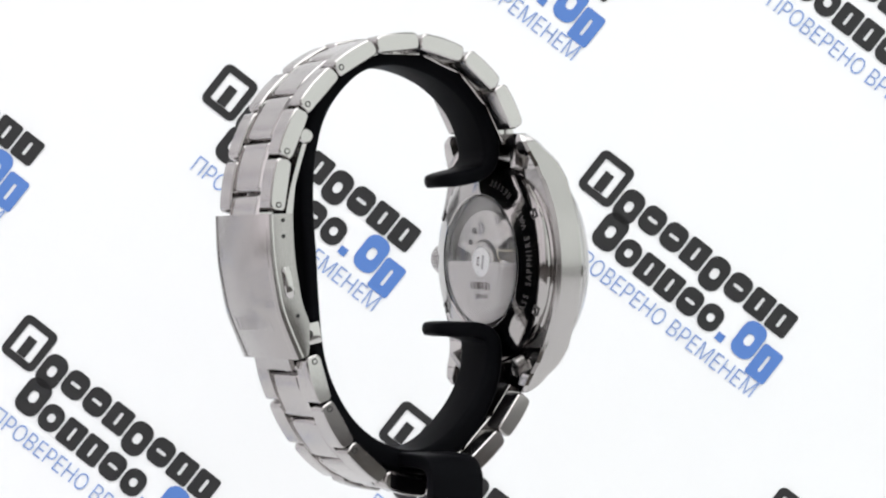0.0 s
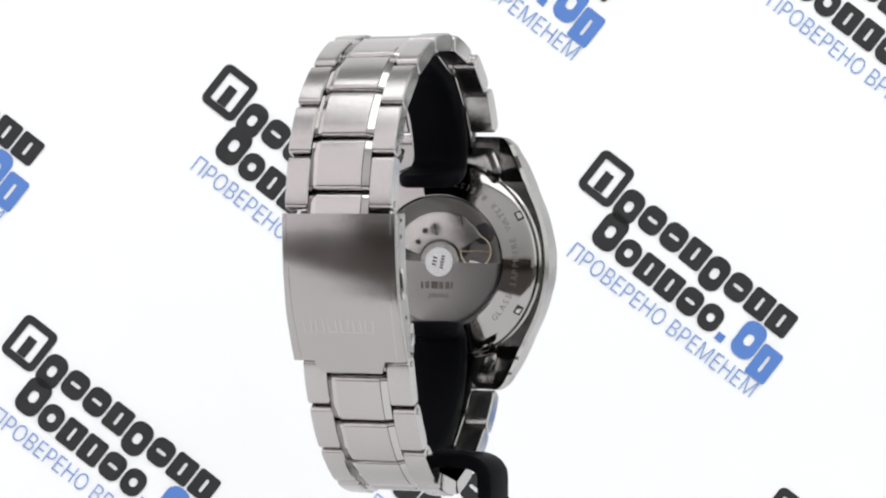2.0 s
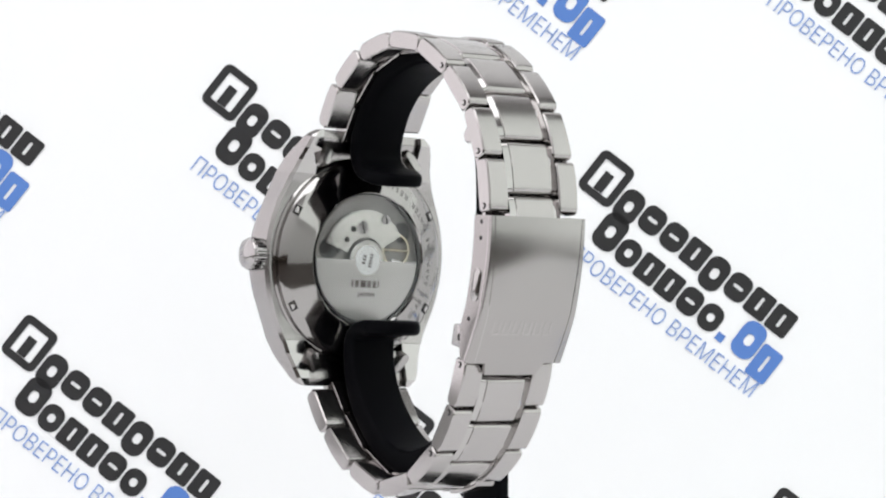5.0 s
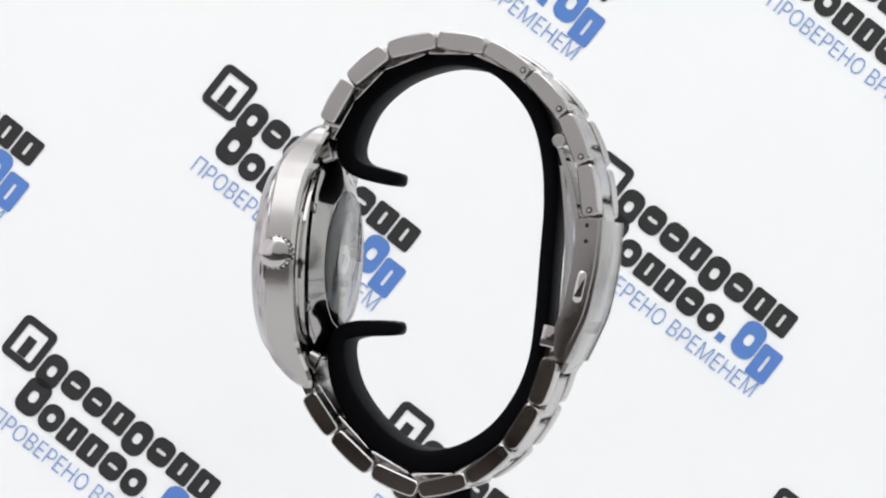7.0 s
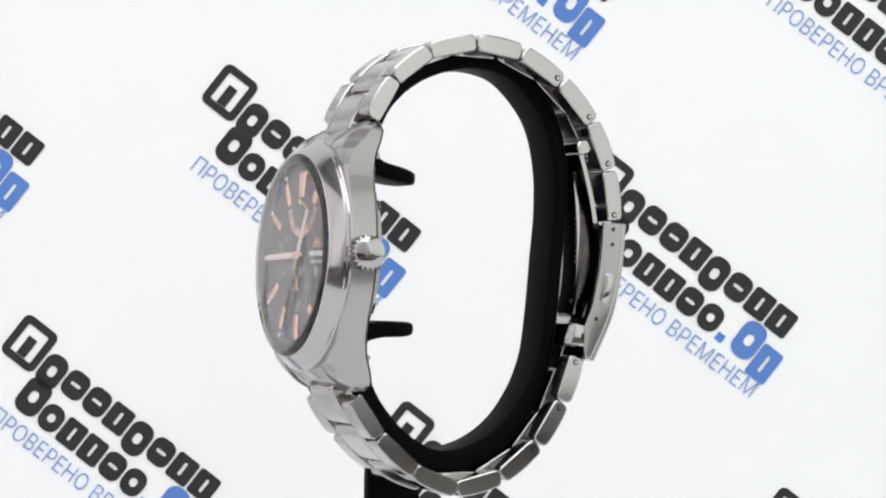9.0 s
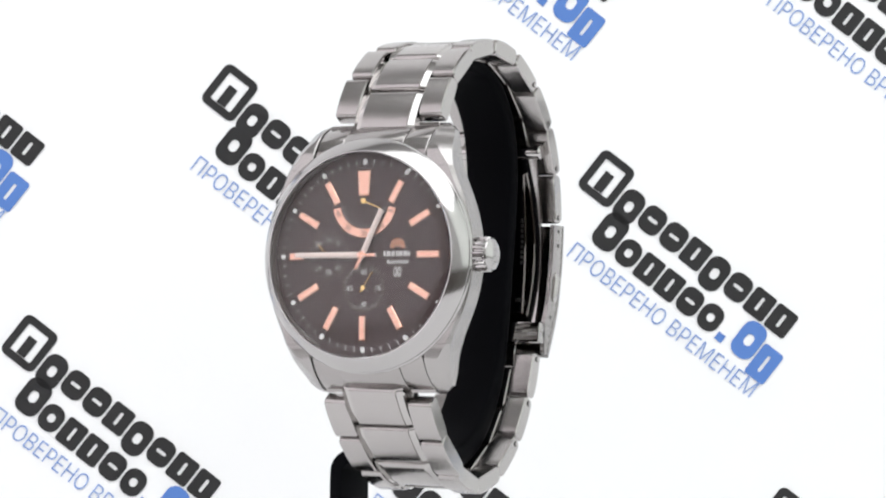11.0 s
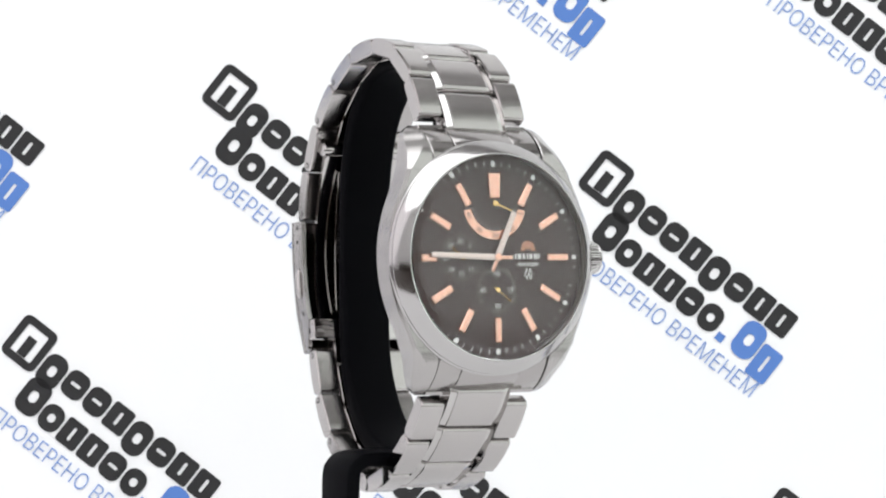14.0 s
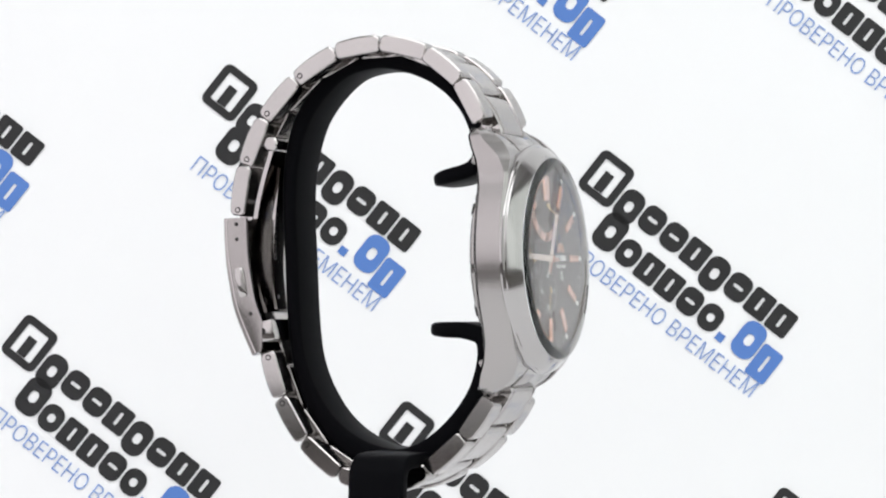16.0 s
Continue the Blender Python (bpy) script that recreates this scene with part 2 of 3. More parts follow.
WIDTH = [(0.5 * k, 22.65 - 0.0178 * (0.5 * k) ** 2) for k in range(27)] + [(14, 19.2), (15, 18.75), (18, 17.65), (22.5, 16.2), (24.6, 15.4), (25.6, 14.4), (26, 13.6)]
FRONT = [(0, -0.8), (15, -0.8), (18, -0.9), (20, -1.2), (21.5, -2.0), (23, -3.2), (24.3, -4.6), (25.3, -6.2), (25.8, -7.4), (26, -8.0)]
REAR = [(0, -6.8), (12, -6.8), (15.6, -7.1), (19.5, -8.0), (22.5, -9.3), (24.5, -9.9), (26, -9.6)]


def section(z, y0, y1, c=0.7):
    xf, xb = interp(abs(z), FRONT), interp(abs(z), REAR)
    c0 = c1 = min(c, (xf - xb) * 0.3)
    return [(xf, y0 + c0, z), (xf, y1 - c1, z), (xf - c1 * 0.8, y1, z), (xb + c1, y1 - 0.1, z), (xb, y1 - 0.1 - c1, z), (xb, y0 + 0.1 + c0, z), (xb + c0, y0 + 0.1, z), (xf - c0 * 0.8, y0, z)]


bm = bmesh.new()
zs = [-17 + 34 * k / 68 for k in range(69)]
loft(bm, [section(z, -interp(abs(z), WIDTH), interp(abs(z), WIDTH)) for z in zs])
case = part("case", bm, SATIN, watch, "satin steel round case middle", CASE, 25)
for sz in (-1, 1):
    for sy in (-1, 1):
        rows = []
        for k in range(19):
            z = 16.9 + (26 - 16.9) * k / 18
            w, xf, xb = interp(z, WIDTH), interp(z, FRONT), interp(z, REAR)
            c = min(0.7 + 2.5 * min(1, k / 13), (xf - xb) * 0.5, (w - 12.35) * 0.8)
            e = min(0.6, (xf - xb) * 0.2)
            rows.append([(xf, sy * 12.55, sz * z), (xf, sy * (w - c), sz * z), (xf - c * 0.9, sy * w, sz * z), (xb + e, sy * (w - 0.3), sz * z),
                         (xb, sy * (w - 0.3 - e), sz * z), (xb, sy * 12.35, sz * z), (xf - 0.2, sy * 12.35, sz * z)])
        b = bmesh.new()
        loft(b, rows)
        bmesh.ops.recalc_face_normals(b, faces=b.faces)
        for f in b.faces:
            if f.normal.x < -0.4:
                f.material_index = 1
        part("lug", b, [SATIN, POLISHED], watch, "curved satin steel lug", CASE, 25)

bm = bmesh.new()
lathe(bm, [(22.3, -1.8), (22.6, -1.6), (22.7, -0.9), (22.5, -0.5), (22.4, -0.42), (22.38, -0.1), (22.2, 0.15), (20.2, 2.2), (20.0, 2.35), (19.8, 2.35), (19.65, 2.2), (19.65, -0.5), (20.5, -1.8)], 128)
part("bezel", bm, BEZEL, watch, "polished stepped steel bezel", CASE)
# solid dark ring in place of the shade in the bezel seam
bm = bmesh.new()
lathe(bm, [(22.2, -2.15), (22.35, -2.0), (22.35, -1.7), (20.5, -1.7), (20.5, -2.15)], 128)
part("gap_shade_ring", bm, DARK, watch, "dark ring painted as the shade of the gap under the bezel", CASE)
bm = bmesh.new()
lathe(bm, [(19.56, 1.4), (19.5, 1.45), (19.3, 0.7), (19.15, 0.1), (19.2, -0.1), (19.55, -0.1)], 128)
part("inner_ring", bm, RIM, watch, "", CASE)
bm = bmesh.new()
lathe(bm, [(0.02, 2.4), (6, 2.37), (12, 2.25), (17, 2.05), (19.3, 1.93), (19.6, 2.1), (19.6, 2.35), (19.4, 2.5), (17, 2.8), (12, 3.17), (6, 3.4), (0.02, 3.48)], 96, closed=False)
crystal = part("crystal", bm, CRYSTAL, watch, "clear slightly domed watch glass", CASE, 60)
crystal.visible_shadow = False
bm = bmesh.new()
disc(bm, 19.2, -0.4, 0.0, 96)
dial = part("dial", bm, DIAL, watch, "dark brown dial with white minute track", CASE)


def on_dial(name, b, mat, x=0.0, y=0.0, z=0.0, turn=0, parent=None, label="", back=False):
    return part(name, b, mat, parent or dial, label, at(x, y, z, turn, back))


# markers
def marker(length, w0, w1, h=0.55):
    b = bmesh.new()
    c = 0.18
    loft(b, [[(-w0 / 2, -length / 2, 0), (w0 / 2, -length / 2, 0), (w1 / 2, length / 2, 0), (-w1 / 2, length / 2, 0)],
             [(-w0 / 2, -length / 2, h - c), (w0 / 2, -length / 2, h - c), (w1 / 2, length / 2, h - c), (-w1 / 2, length / 2, h - c)],
             [(-w0 / 2 + c, -length / 2 + c, h), (w0 / 2 - c, -length / 2 + c, h), (w1 / 2 - c, length / 2 - c, h), (-w1 / 2 + c, length / 2 - c, h)]])
    return b


for k in range(12):
    a = radians(30 * k)
    ln, w0, w1 = (4.9, 2.3, 2.9) if k == 0 else ((3.2, 1.5, 1.5) if k == 9 else (4.8, 1.45, 1.45))
    r = 16.3 - ln / 2
    on_dial("hour_marker", marker(ln, w0, w1), ROSE, 0.0, r * math.sin(a), r * math.cos(a), 30 * k)
    b = bmesh.new()
    disc(b, 0.46, 0.0, 0.28, 16, bevel=0.08)
    part("dot", b, PRINT, dial, "", Matrix.Translation((0, 17.75 * math.sin(a), 17.75 * math.cos(a))))
b = bmesh.new()
for k in range(60):
    if k % 5 == 0:
        continue
    a = radians(6 * k)
    s, c = math.sin(a), math.cos(a)
    q = []
    for r, w in ((17.4, -0.07), (17.4, 0.07), (18.1, 0.07), (18.1, -0.07)):
        q.append(b.verts.new((0.03, r * s + w * c, r * c - w * s)))
    b.faces.new(q)
part("minute_track", b, PRINT, dial)


def arc_band(b, r0, r1, a0, a1, x, n=40, h=0.12):
    rings = []
    for k in range(n + 1):
        a = radians(a0 + (a1 - a0) * k / n)
        s, c = math.sin(a), math.cos(a)
        rings.append([(x, r0 * s, r0 * c), (x, r1 * s, r1 * c), (x + h, r1 * s, r1 * c), (x + h, r0 * s, r0 * c)])
    loft(b, rings)


def ticks(b, n, r0, r1, w, x=0.03, a0=0, a1=360, every=1):
    for k in range(n):
        a = radians(a0 + (a1 - a0) * k / n)
        s, c = math.sin(a), math.cos(a)
        b.faces.new([b.verts.new((x, r * s + t * c, r * c - t * s)) for r, t in ((r0, -w), (r0, w), (r1, w), (r1, -w))])


# power reserve arc
def spot(y, z):
    return Matrix.Translation((0, y, z))


b = bmesh.new()
arc_band(b, 5.35, 6.95, 102, 258, 0.0)
arc = part("reserve_arc", b, ROSE, dial, "rose-gold power reserve arc", spot(0, 10.4))
for txt, a in (("0", 109), ("10", 142), ("20", 180), ("30", 215), ("40", 248)):
    b = lettering(txt, 0.95)
    ra = radians(a)
    part("numeral", b, INKDARK, dial, "", at(0.15, 6.15 * math.sin(ra), 10.4 + 6.15 * math.cos(ra), a + 180))
b = bmesh.new()
ticks(b, 13, 4.5, 5.2, 0.045, a0=106, a1=268)
part("reserve_track", b, PRINT, dial, "", spot(0, 10.4))

# small dials
for cy, cz, r, nums, n, nr in ((-7.75, 0.05, 4.4, (("31", 0), ("3", 42), ("11", 135), ("15", 178), ("19", 222), ("23", 268), ("27", 315)), 31, 3.1),
                               (0.1, -6.25, 4.4, (("60", 0), ("15", 90), ("30", 180), ("45", 270)), 60, 3.1)):
    b = bmesh.new()
    lathe(b, [(r + 0.05, 0.0), (r + 0.05, 0.04), (r - 0.03, 0.04), (r - 0.03, 0.0)], 64)
    sub = part("small_dial", b, RIM, dial, "sunken small dial with a thin bright rim", spot(cy, cz))
    b = bmesh.new()
    ticks(b, n, r - 0.6, r - 0.12, 0.028)
    part("track", b, PALEPRINT, dial, "", spot(cy, cz))
    for txt, a in nums:
        ra = radians(a)
        part("numeral", lettering(txt, 1.0), PALEPRINT, dial, "", at(0.03, cy + nr * math.sin(ra), cz + nr * math.cos(ra)))

# printed emblem and lines
b = bmesh.new()
disc(b, 0.55, 0.02, 0.06, 20, (0, 0.1))
for k in range(5):
    a = radians(-60 + 30 * k)
    disc(b, 0.33, 0.02, 0.06, 12, (1.25 * math.sin(a), 1.0 * math.cos(a) - 0.1))
for s in (-1, 1):
    box(b, (0.02, s * 0.9 - 0.28, -0.7), (0.06, s * 0.9 + 0.28, 0.5))
    box(b, (0.02, s * 1.4 - 0.2, -0.75), (0.06, s * 1.4 + 0.2, 0.0))
part("crest", b, CREST, dial, "copper-coloured printed crest", spot(7.3, 2.0))
b = bmesh.new()
for k, w in enumerate((1.0, 0.95, 0.45, 0.8, 1.0, 0.85)):
    y = -2.95 + (0, 1.1, 2.15, 2.7, 3.6, 4.7)[k]
    box(b, (0.02, y, -0.5), (0.06, y + w * 0.3, 0.5))
    if w > 0.5:
        box(b, (0.02, y + w * 0.66, -0.5), (0.06, y + w * 0.96, 0.5))
part("printed_bars", b, PRINT, dial, "", spot(7.3, 0.2))
b = lettering("Automatic", 0.95, 4.9)
for v in b.verts:
    v.co.x += v.co.y * 0.35
part("lettering", b, PRINT, dial, "", at(0.03, 7.3, -1.25))
b = bmesh.new()
for c in (-0.42, 0.42):
    for e in (-1, 1):
        for f in (-1, 1):
            p, q = Vector((c, f * 1.05)), Vector((c + e * 0.4, 0.0))
            d = (q - p).normalized()
            nrm = Vector((-d.y, d.x)) * 0.075
            b.faces.new([b.verts.new((0.03, v.x, v.y)) for v in (p + nrm, p - nrm, q - nrm, q + nrm)])
part("symbol", b, PRINT, dial, "", spot(7.3, -3.2))


# hands: built pointing to 12, then turned
def hand(pts, x0, h, hub):
    b = bmesh.new()
    loft(b, [[(x0, y, z) for y, z in pts], [(x0 + h * 0.6, y, z) for y, z in pts], [(x0 + h, y * 0.6, z) for y, z in pts]])
    disc(b, hub, x0 + 0.02, x0 + h + 0.1, 24, bevel=0.05)
    return b


def turned(y, z, deg):
    return CASE @ Matrix.Translation((0, y, z)) @ Matrix.Rotation(radians(-deg), 4, "X")


hour = part("hour_hand", hand([(-0.35, -3.0), (0.35, -3.0), (0.30, 0), (0.65, 1.0), (0.55, 9.6), (-0.55, 9.6), (-0.65, 1.0), (-0.30, 0)], 0.62, 0.22, 0.75), HANDSTEEL, watch, "rose and steel baton hour hand", turned(0, 0, 25))
minute = part("minute_hand", hand([(-0.35, -3.2), (0.35, -3.2), (0.30, 0), (0.6, 1.2), (0.5, 14.6), (-0.5, 14.6), (-0.6, 1.2), (-0.30, 0)], 0.95, 0.22, 0.7), HANDSTEEL, watch, "rose and steel baton minute hand", turned(0, 0, 271.5))
for ob, x in ((hour, 0.86), (minute, 1.19)):
    b = bmesh.new()
    box(b, (x, -0.33, -3.0), (x + 0.06, 0.33, 0.8), 0.02)
    disc(b, 0.72, x, x + 0.12, 24, bevel=0.04)
    part("tail", b, ROSE, ob, "rose-gold counterweight and hub")
second = part("small_seconds_hand", hand([(-0.16, -0.9), (0.16, -0.9), (0.09, 0.4), (0.06, 3.7), (-0.06, 3.7), (-0.09, 0.4)], 0.3, 0.15, 0.5), GOLD, watch, "thin golden small seconds hand", turned(0.1, -6.25, 60))
part("reserve_hand", hand([(-0.22, -0.6), (0.22, -0.6), (0.2, 0.4), (0.14, 3.9), (-0.14, 3.9), (-0.2, 0.4)], 0.4, 0.2, 0.6), GOLD, watch, "golden power reserve hand", turned(0, 10.4, 112))
part("date_hand", hand([(-0.14, -0.8), (0.14, -0.8), (0.09, 0.4), (0.07, 3.0), (-0.07, 3.0), (-0.09, 0.4)], 0.3, 0.15, 0.4), GOLD, watch, "", turned(-7.75, 0.05, 315))

# crown
b = bmesh.new()
n = 20
rows = []
for y, r, d in ((20.5, 1.8, 0), (22.4, 1.8, 0), (22.4, 2.9, 0), (22.65, 3.35, 0.42), (24.75, 3.35, 0.42), (24.95, 3.05, 0.1), (25.0, 2.95, 0), (25.2, 3.05, 0), (25.45, 2.95, 0), (25.8, 2.4, 0), (26.05, 1.4, 0), (26.18, 0.05, 0)):
    rows.append([(-3.8 + (r - (d if k % 4 in (2, 3) else 0)) * math.cos(2 * math.pi * k / (4 * n)), y, (r - (d if k % 4 in (2, 3) else 0)) * math.sin(2 * math.pi * k / (4 * n))) for k in range(4 * n)])
loft(b, rows)
part("crown", b, BEZEL, watch, "ribbed polished steel crown", CASE)

# case back
b = bmesh.new()
lathe(b, [(20.8, -6.0), (21.2, -6.3), (21.2, -7.0), (20.8, -7.3), (20.5, -7.3), (20.4, -7.9), (19.9, -8.4), (18.5, -8.9), (14.6, -10.5), (14.0, -10.7), (13.6, -10.4), (13.6, -6.0)], 128)
caseback = part("case_back", b, BACKSTEEL, watch, "polished screwed case back with a viewing window", CASE)
# raised dark blocks paint the notches' shade; polished plates on top show their floors
for k in range(6):
    a = radians((61, 121, 180, 241, 301, 0)[k])
    b = bmesh.new()
    box(b, (-0.25, -0.95, -0.75), (0.28, 0.95, 0.75), 0.08)
    part("notch_shade", b, DARK, caseback, "", Matrix.Rotation(-a, 4, "X") @ Matrix.Translation((-8.55, 0, 19.4)) @ pose(0, 0, 0, 0, 22, 0))
    b = bmesh.new()
    box(b, (-0.30, -0.62, -0.45), (-0.1, 0.62, 0.45), 0.05)
    part("notch_floor", b, POLISHED, caseback, "", Matrix.Rotation(-a, 4, "X") @ Matrix.Translation((-8.55, 0, 19.4)) @ pose(0, 0, 0, 0, 22, 0))
# engraved ring of lettering
for word, start in (("GLASS SAPPHIRE", 132), ("WATER RESIST", 62)):
    for k, ch in enumerate(word):
        if ch == " ":
            continue
        th = radians(start - 4.6 * k)
        part("letter", lettering(ch, 1.25), ENGRAVED, caseback, "", Matrix.Rotation(th, 4, "X") @ Matrix.Translation((-9.74, 0, 16.5)) @ pose(0, 0, 0, 0, 22, 0) @ at(-0.03, 0, 0, 180, True))
b = bmesh.new()
lathe(b, [(0.02, -10.5), (12.8, -10.3), (13.5, -10.35), (13.5, -10.7), (12.6, -10.95), (6, -11.3), (0.02, -11.4)], 96, closed=False)
window = part("back_window", b, BACKGLASS, watch, "clear glass window in the case back", CASE, 60)
window.visible_shadow = False
b = bmesh.new()
disc(b, 13.3, -7.0, -7.6, 96)
move = part("movement", b, BASEPLATE, watch, "silver automatic movement behind glass", CASE @ Matrix.Translation((-0.95, 0, 0)))
# bridges, rotor and small works
b = bmesh.new()
rings = []
for k in range(41):
    a = radians(-72 + 130 * k / 40)
    rings.append([(x, -r * math.sin(a), r * math.cos(a)) for r, x in ((4.5, -7.6), (10.3, -7.6), (10.3, -8.15), (10.0, -8.3), (4.7, -8.3))])
loft(b, rings)
part("bridge", b, MOVEMENT, move)
b = bmesh.new()
rings = []
for k in range(61):
    a = radians(90 + 180 * k / 60)
    rings.append([(x, -r * math.sin(a), r * math.cos(a)) for r, x in ((0.3, -8.4), (12.2, -8.4), (12.6, -8.6), (12.6, -9.05), (12.2, -9.15), (0.3, -9.1))])
loft(b, rings)
rotor = part("rotor", b, ROTOR, move, "brushed half-round winding rotor")
b = bmesh.new()
disc(b, 4.2, -8.3, -8.95, 48, bevel=0.15)
part("rotor_hub", b, MOVEMENT, move)
b = bmesh.new()
disc(b, 3.0, -8.95, -9.16, 48)
part("sticker", b, STICKER, move, "round white paper sticker")
b = bmesh.new()
for k in range(5):
    box(b, (-9.2, -1.5 + 0.6 * k, -1.1), (-9.17, -1.15 + 0.6 * k, -0.35))
for k in range(3):
    box(b, (-9.2, -0.9 + 0.7 * k, 0.5), (-9.17, -0.5 + 0.7 * k, 1.4))
part("sticker_bars", b, INKDARK, move, "", Matrix.Rotation(radians(-80), 4, "X"))
b = bmesh.new()
for k, w in enumerate((1.15, 1.1, 0.5, 0.95, 1.15, 1.05)):
    y = 3.75 - (0, 1.35, 2.6, 3.25, 4.4, 5.75)[k]
    box(b, (-9.2, y - 0.4, -5.55), (-9.16, y, -4.1)), box(b, (-9.2, y - w - 0.1, -5.55), (-9.16, y - w + 0.2, -4.1))
part("printed_bars", b, INKDARK, move)
part("lettering", lettering("JAPAN", 1.2, 4.4, 0.012), INKDARK, move, "", at(-9.19, 0, -7.1, 0, True))
for y, z, r in ((1.1, 6.7, 1.25), (-4.6, 8.6, 1.0), (4.9, 4.0, 0.55), (6.8, 1.7, 0.55), (3.4, 6.3, 0.6)):
    b = bmesh.new()
    disc(b, r, -8.2, -8.6, 28, bevel=0.12)
    screw = part("screw", b, POLISHED if r > 0.8 else DARK, move, "", Matrix.Translation((0, y, z)))
    if r > 0.8:
        b = bmesh.new()
        box(b, (-8.63, -0.14, -r * 0.9), (-8.58, 0.14, r * 0.9))
        part("slot", b, DARK, screw, "", Matrix.Rotation(radians(-15), 4, "X"))
b = bmesh.new()
lathe(b, [(3.4, -8.0), (3.4, -8.25), (3.05, -8.25), (3.05, -8.0)], 48)
for k in range(2):
    box(b, (-8.2, -3.1, -0.2), (-8.05, 3.1, 0.2))
balance = part("balance_wheel", b, PALEGOLD, move, "pale gold balance wheel", Matrix.Translation((0, -7.6, 2.4)))
b = bmesh.new()
box(b, (-8.7, -10.5, 0.6), (-8.3, -6.2, 2.0), 0.3)
part("balance_bridge", b, POLISHED, move, "", pose(0, 0, 0, 12, 0, 0))
# flat dark discs paint the shade of recesses in the base plate
b = bmesh.new()
for y, z in ((-4.0, 3.2), (-9.0, 6.0), (8.6, 2.0)):
    disc(b, 2.2, -7.58, -7.66, 32, (y, z))
part("recess_shade", b, DARK, move)

# ---- bracelet ----
def backness(x):
    """0 at the case, 1 at the clasp."""
    return min(1.0, max(0.0, (15 - x) / 50))


def side_shift(x, z):
    k = backness(x)
    return 1.6 * (1 - k) + (1.75 + 0.025 * z) * k


def strap_width(x):
    return 11.85 - 1.05 * min(1, max(0, (12 - x) / 14))


def link_bmesh(length, thick, y0, y1, r=0.95, arch=0.42, edge=0.25, chamfer=0.0):
    b = bmesh.new()
    prof = []
    for s, n in rounded(length / 2, thick / 2, min(r, thick / 2 - 0.05), 5):
        prof.append((s, n + (arch * (1 - (2 * s / length) ** 2) if n > 0 else 0)))
    full = []
    for i, p in enumerate(prof):
        q = prof[(i + 1) % len(prof)]
        full.append(p)
        if abs(p[0] - q[0]) > length * 0.4:
            for k in (1, 2, 3, 4):
                s = p[0] + (q[0] - p[0]) * k / 5
                top = p[1] > 0
                full.append((s, (thick / 2 + arch * (1 - (2 * s / length) ** 2)) if top else -thick / 2))

    def ring(y, inset):
        return [(s * (1 - 2 * inset / length), y, n * (1 - 2 * inset / thick)) for s, n in full]
    if chamfer:
        def low(y, d):
            return [(s, y, n - d if n > 0 else n) for s, n in full]
        rings = [ring(y0, edge * 0.6), low(y0 + 0.12, chamfer), low(y0 + 1.5, chamfer * 0.35), low(y0 + 1.6, 0), low(y1 - 1.6, 0), low(y1 - 1.5, chamfer * 0.35), low(y1 - 0.12, chamfer), ring(y1, edge * 0.6)]
    else:
        rings = [ring(y0, edge), ring(y0 + edge, 0), ring(y1 - edge, 0), ring(y1, edge)]
    loft(b, rings, slot=0, cap_slot=1)
    if chamfer:
        for f in b.faces:
            c = f.calc_center_median()
            if f.material_index == 0 and c.z > 0 and (c.y < y0 + 1.55 or c.y > y1 - 1.55):
                f.material_index = 1
    return b


def link_frame(p, q, side):
    """Pose of a link between two joints of the strap; side: +1 or -1, so that its outer face looks outward."""
    x, z = (p[0] + q[0]) / 2, (p[1] + q[1]) / 2
    t = Vector((q[0] - p[0], 0, q[1] - p[1]))
    ln = t.length
    t.normalize()
    y = Vector((0, 1, 0))
    m = Matrix((t, -y, y.cross(t))).transposed().to_4x4()
    m = Matrix.Translation((x, side_shift(x, z), z)) @ m
    return m, ln


TOP = [(16.3, 34.3), (11.6, 42.5), (4.1, 48.3), (-6.0, 50.5), (-15.9, 49.0), (-24.7, 43.5), (-31.7, 35.7), (-35.7, 26.2), (-37.1, 15.8)]
LOW = [(-29.5, -11.4), (-26.4, -20.7), (-21.1, -29.1), (-13.1, -35.5), (-3.3, -37.9), (6.0, -34.1), (13.7, -27.3), (19.2, -19.5)]


def along(path, k):
    """The point at joint number k (a fraction lies between two joints), with both ends carried on."""
    i = min(max(int(math.floor(k)), 0), len(path) - 2)
    f = k - i
    p, q = path[i], path[i + 1]
    return (p[0] + (q[0] - p[0]) * f, p[1] + (q[1] - p[1]) * f)


THICK = 3.2


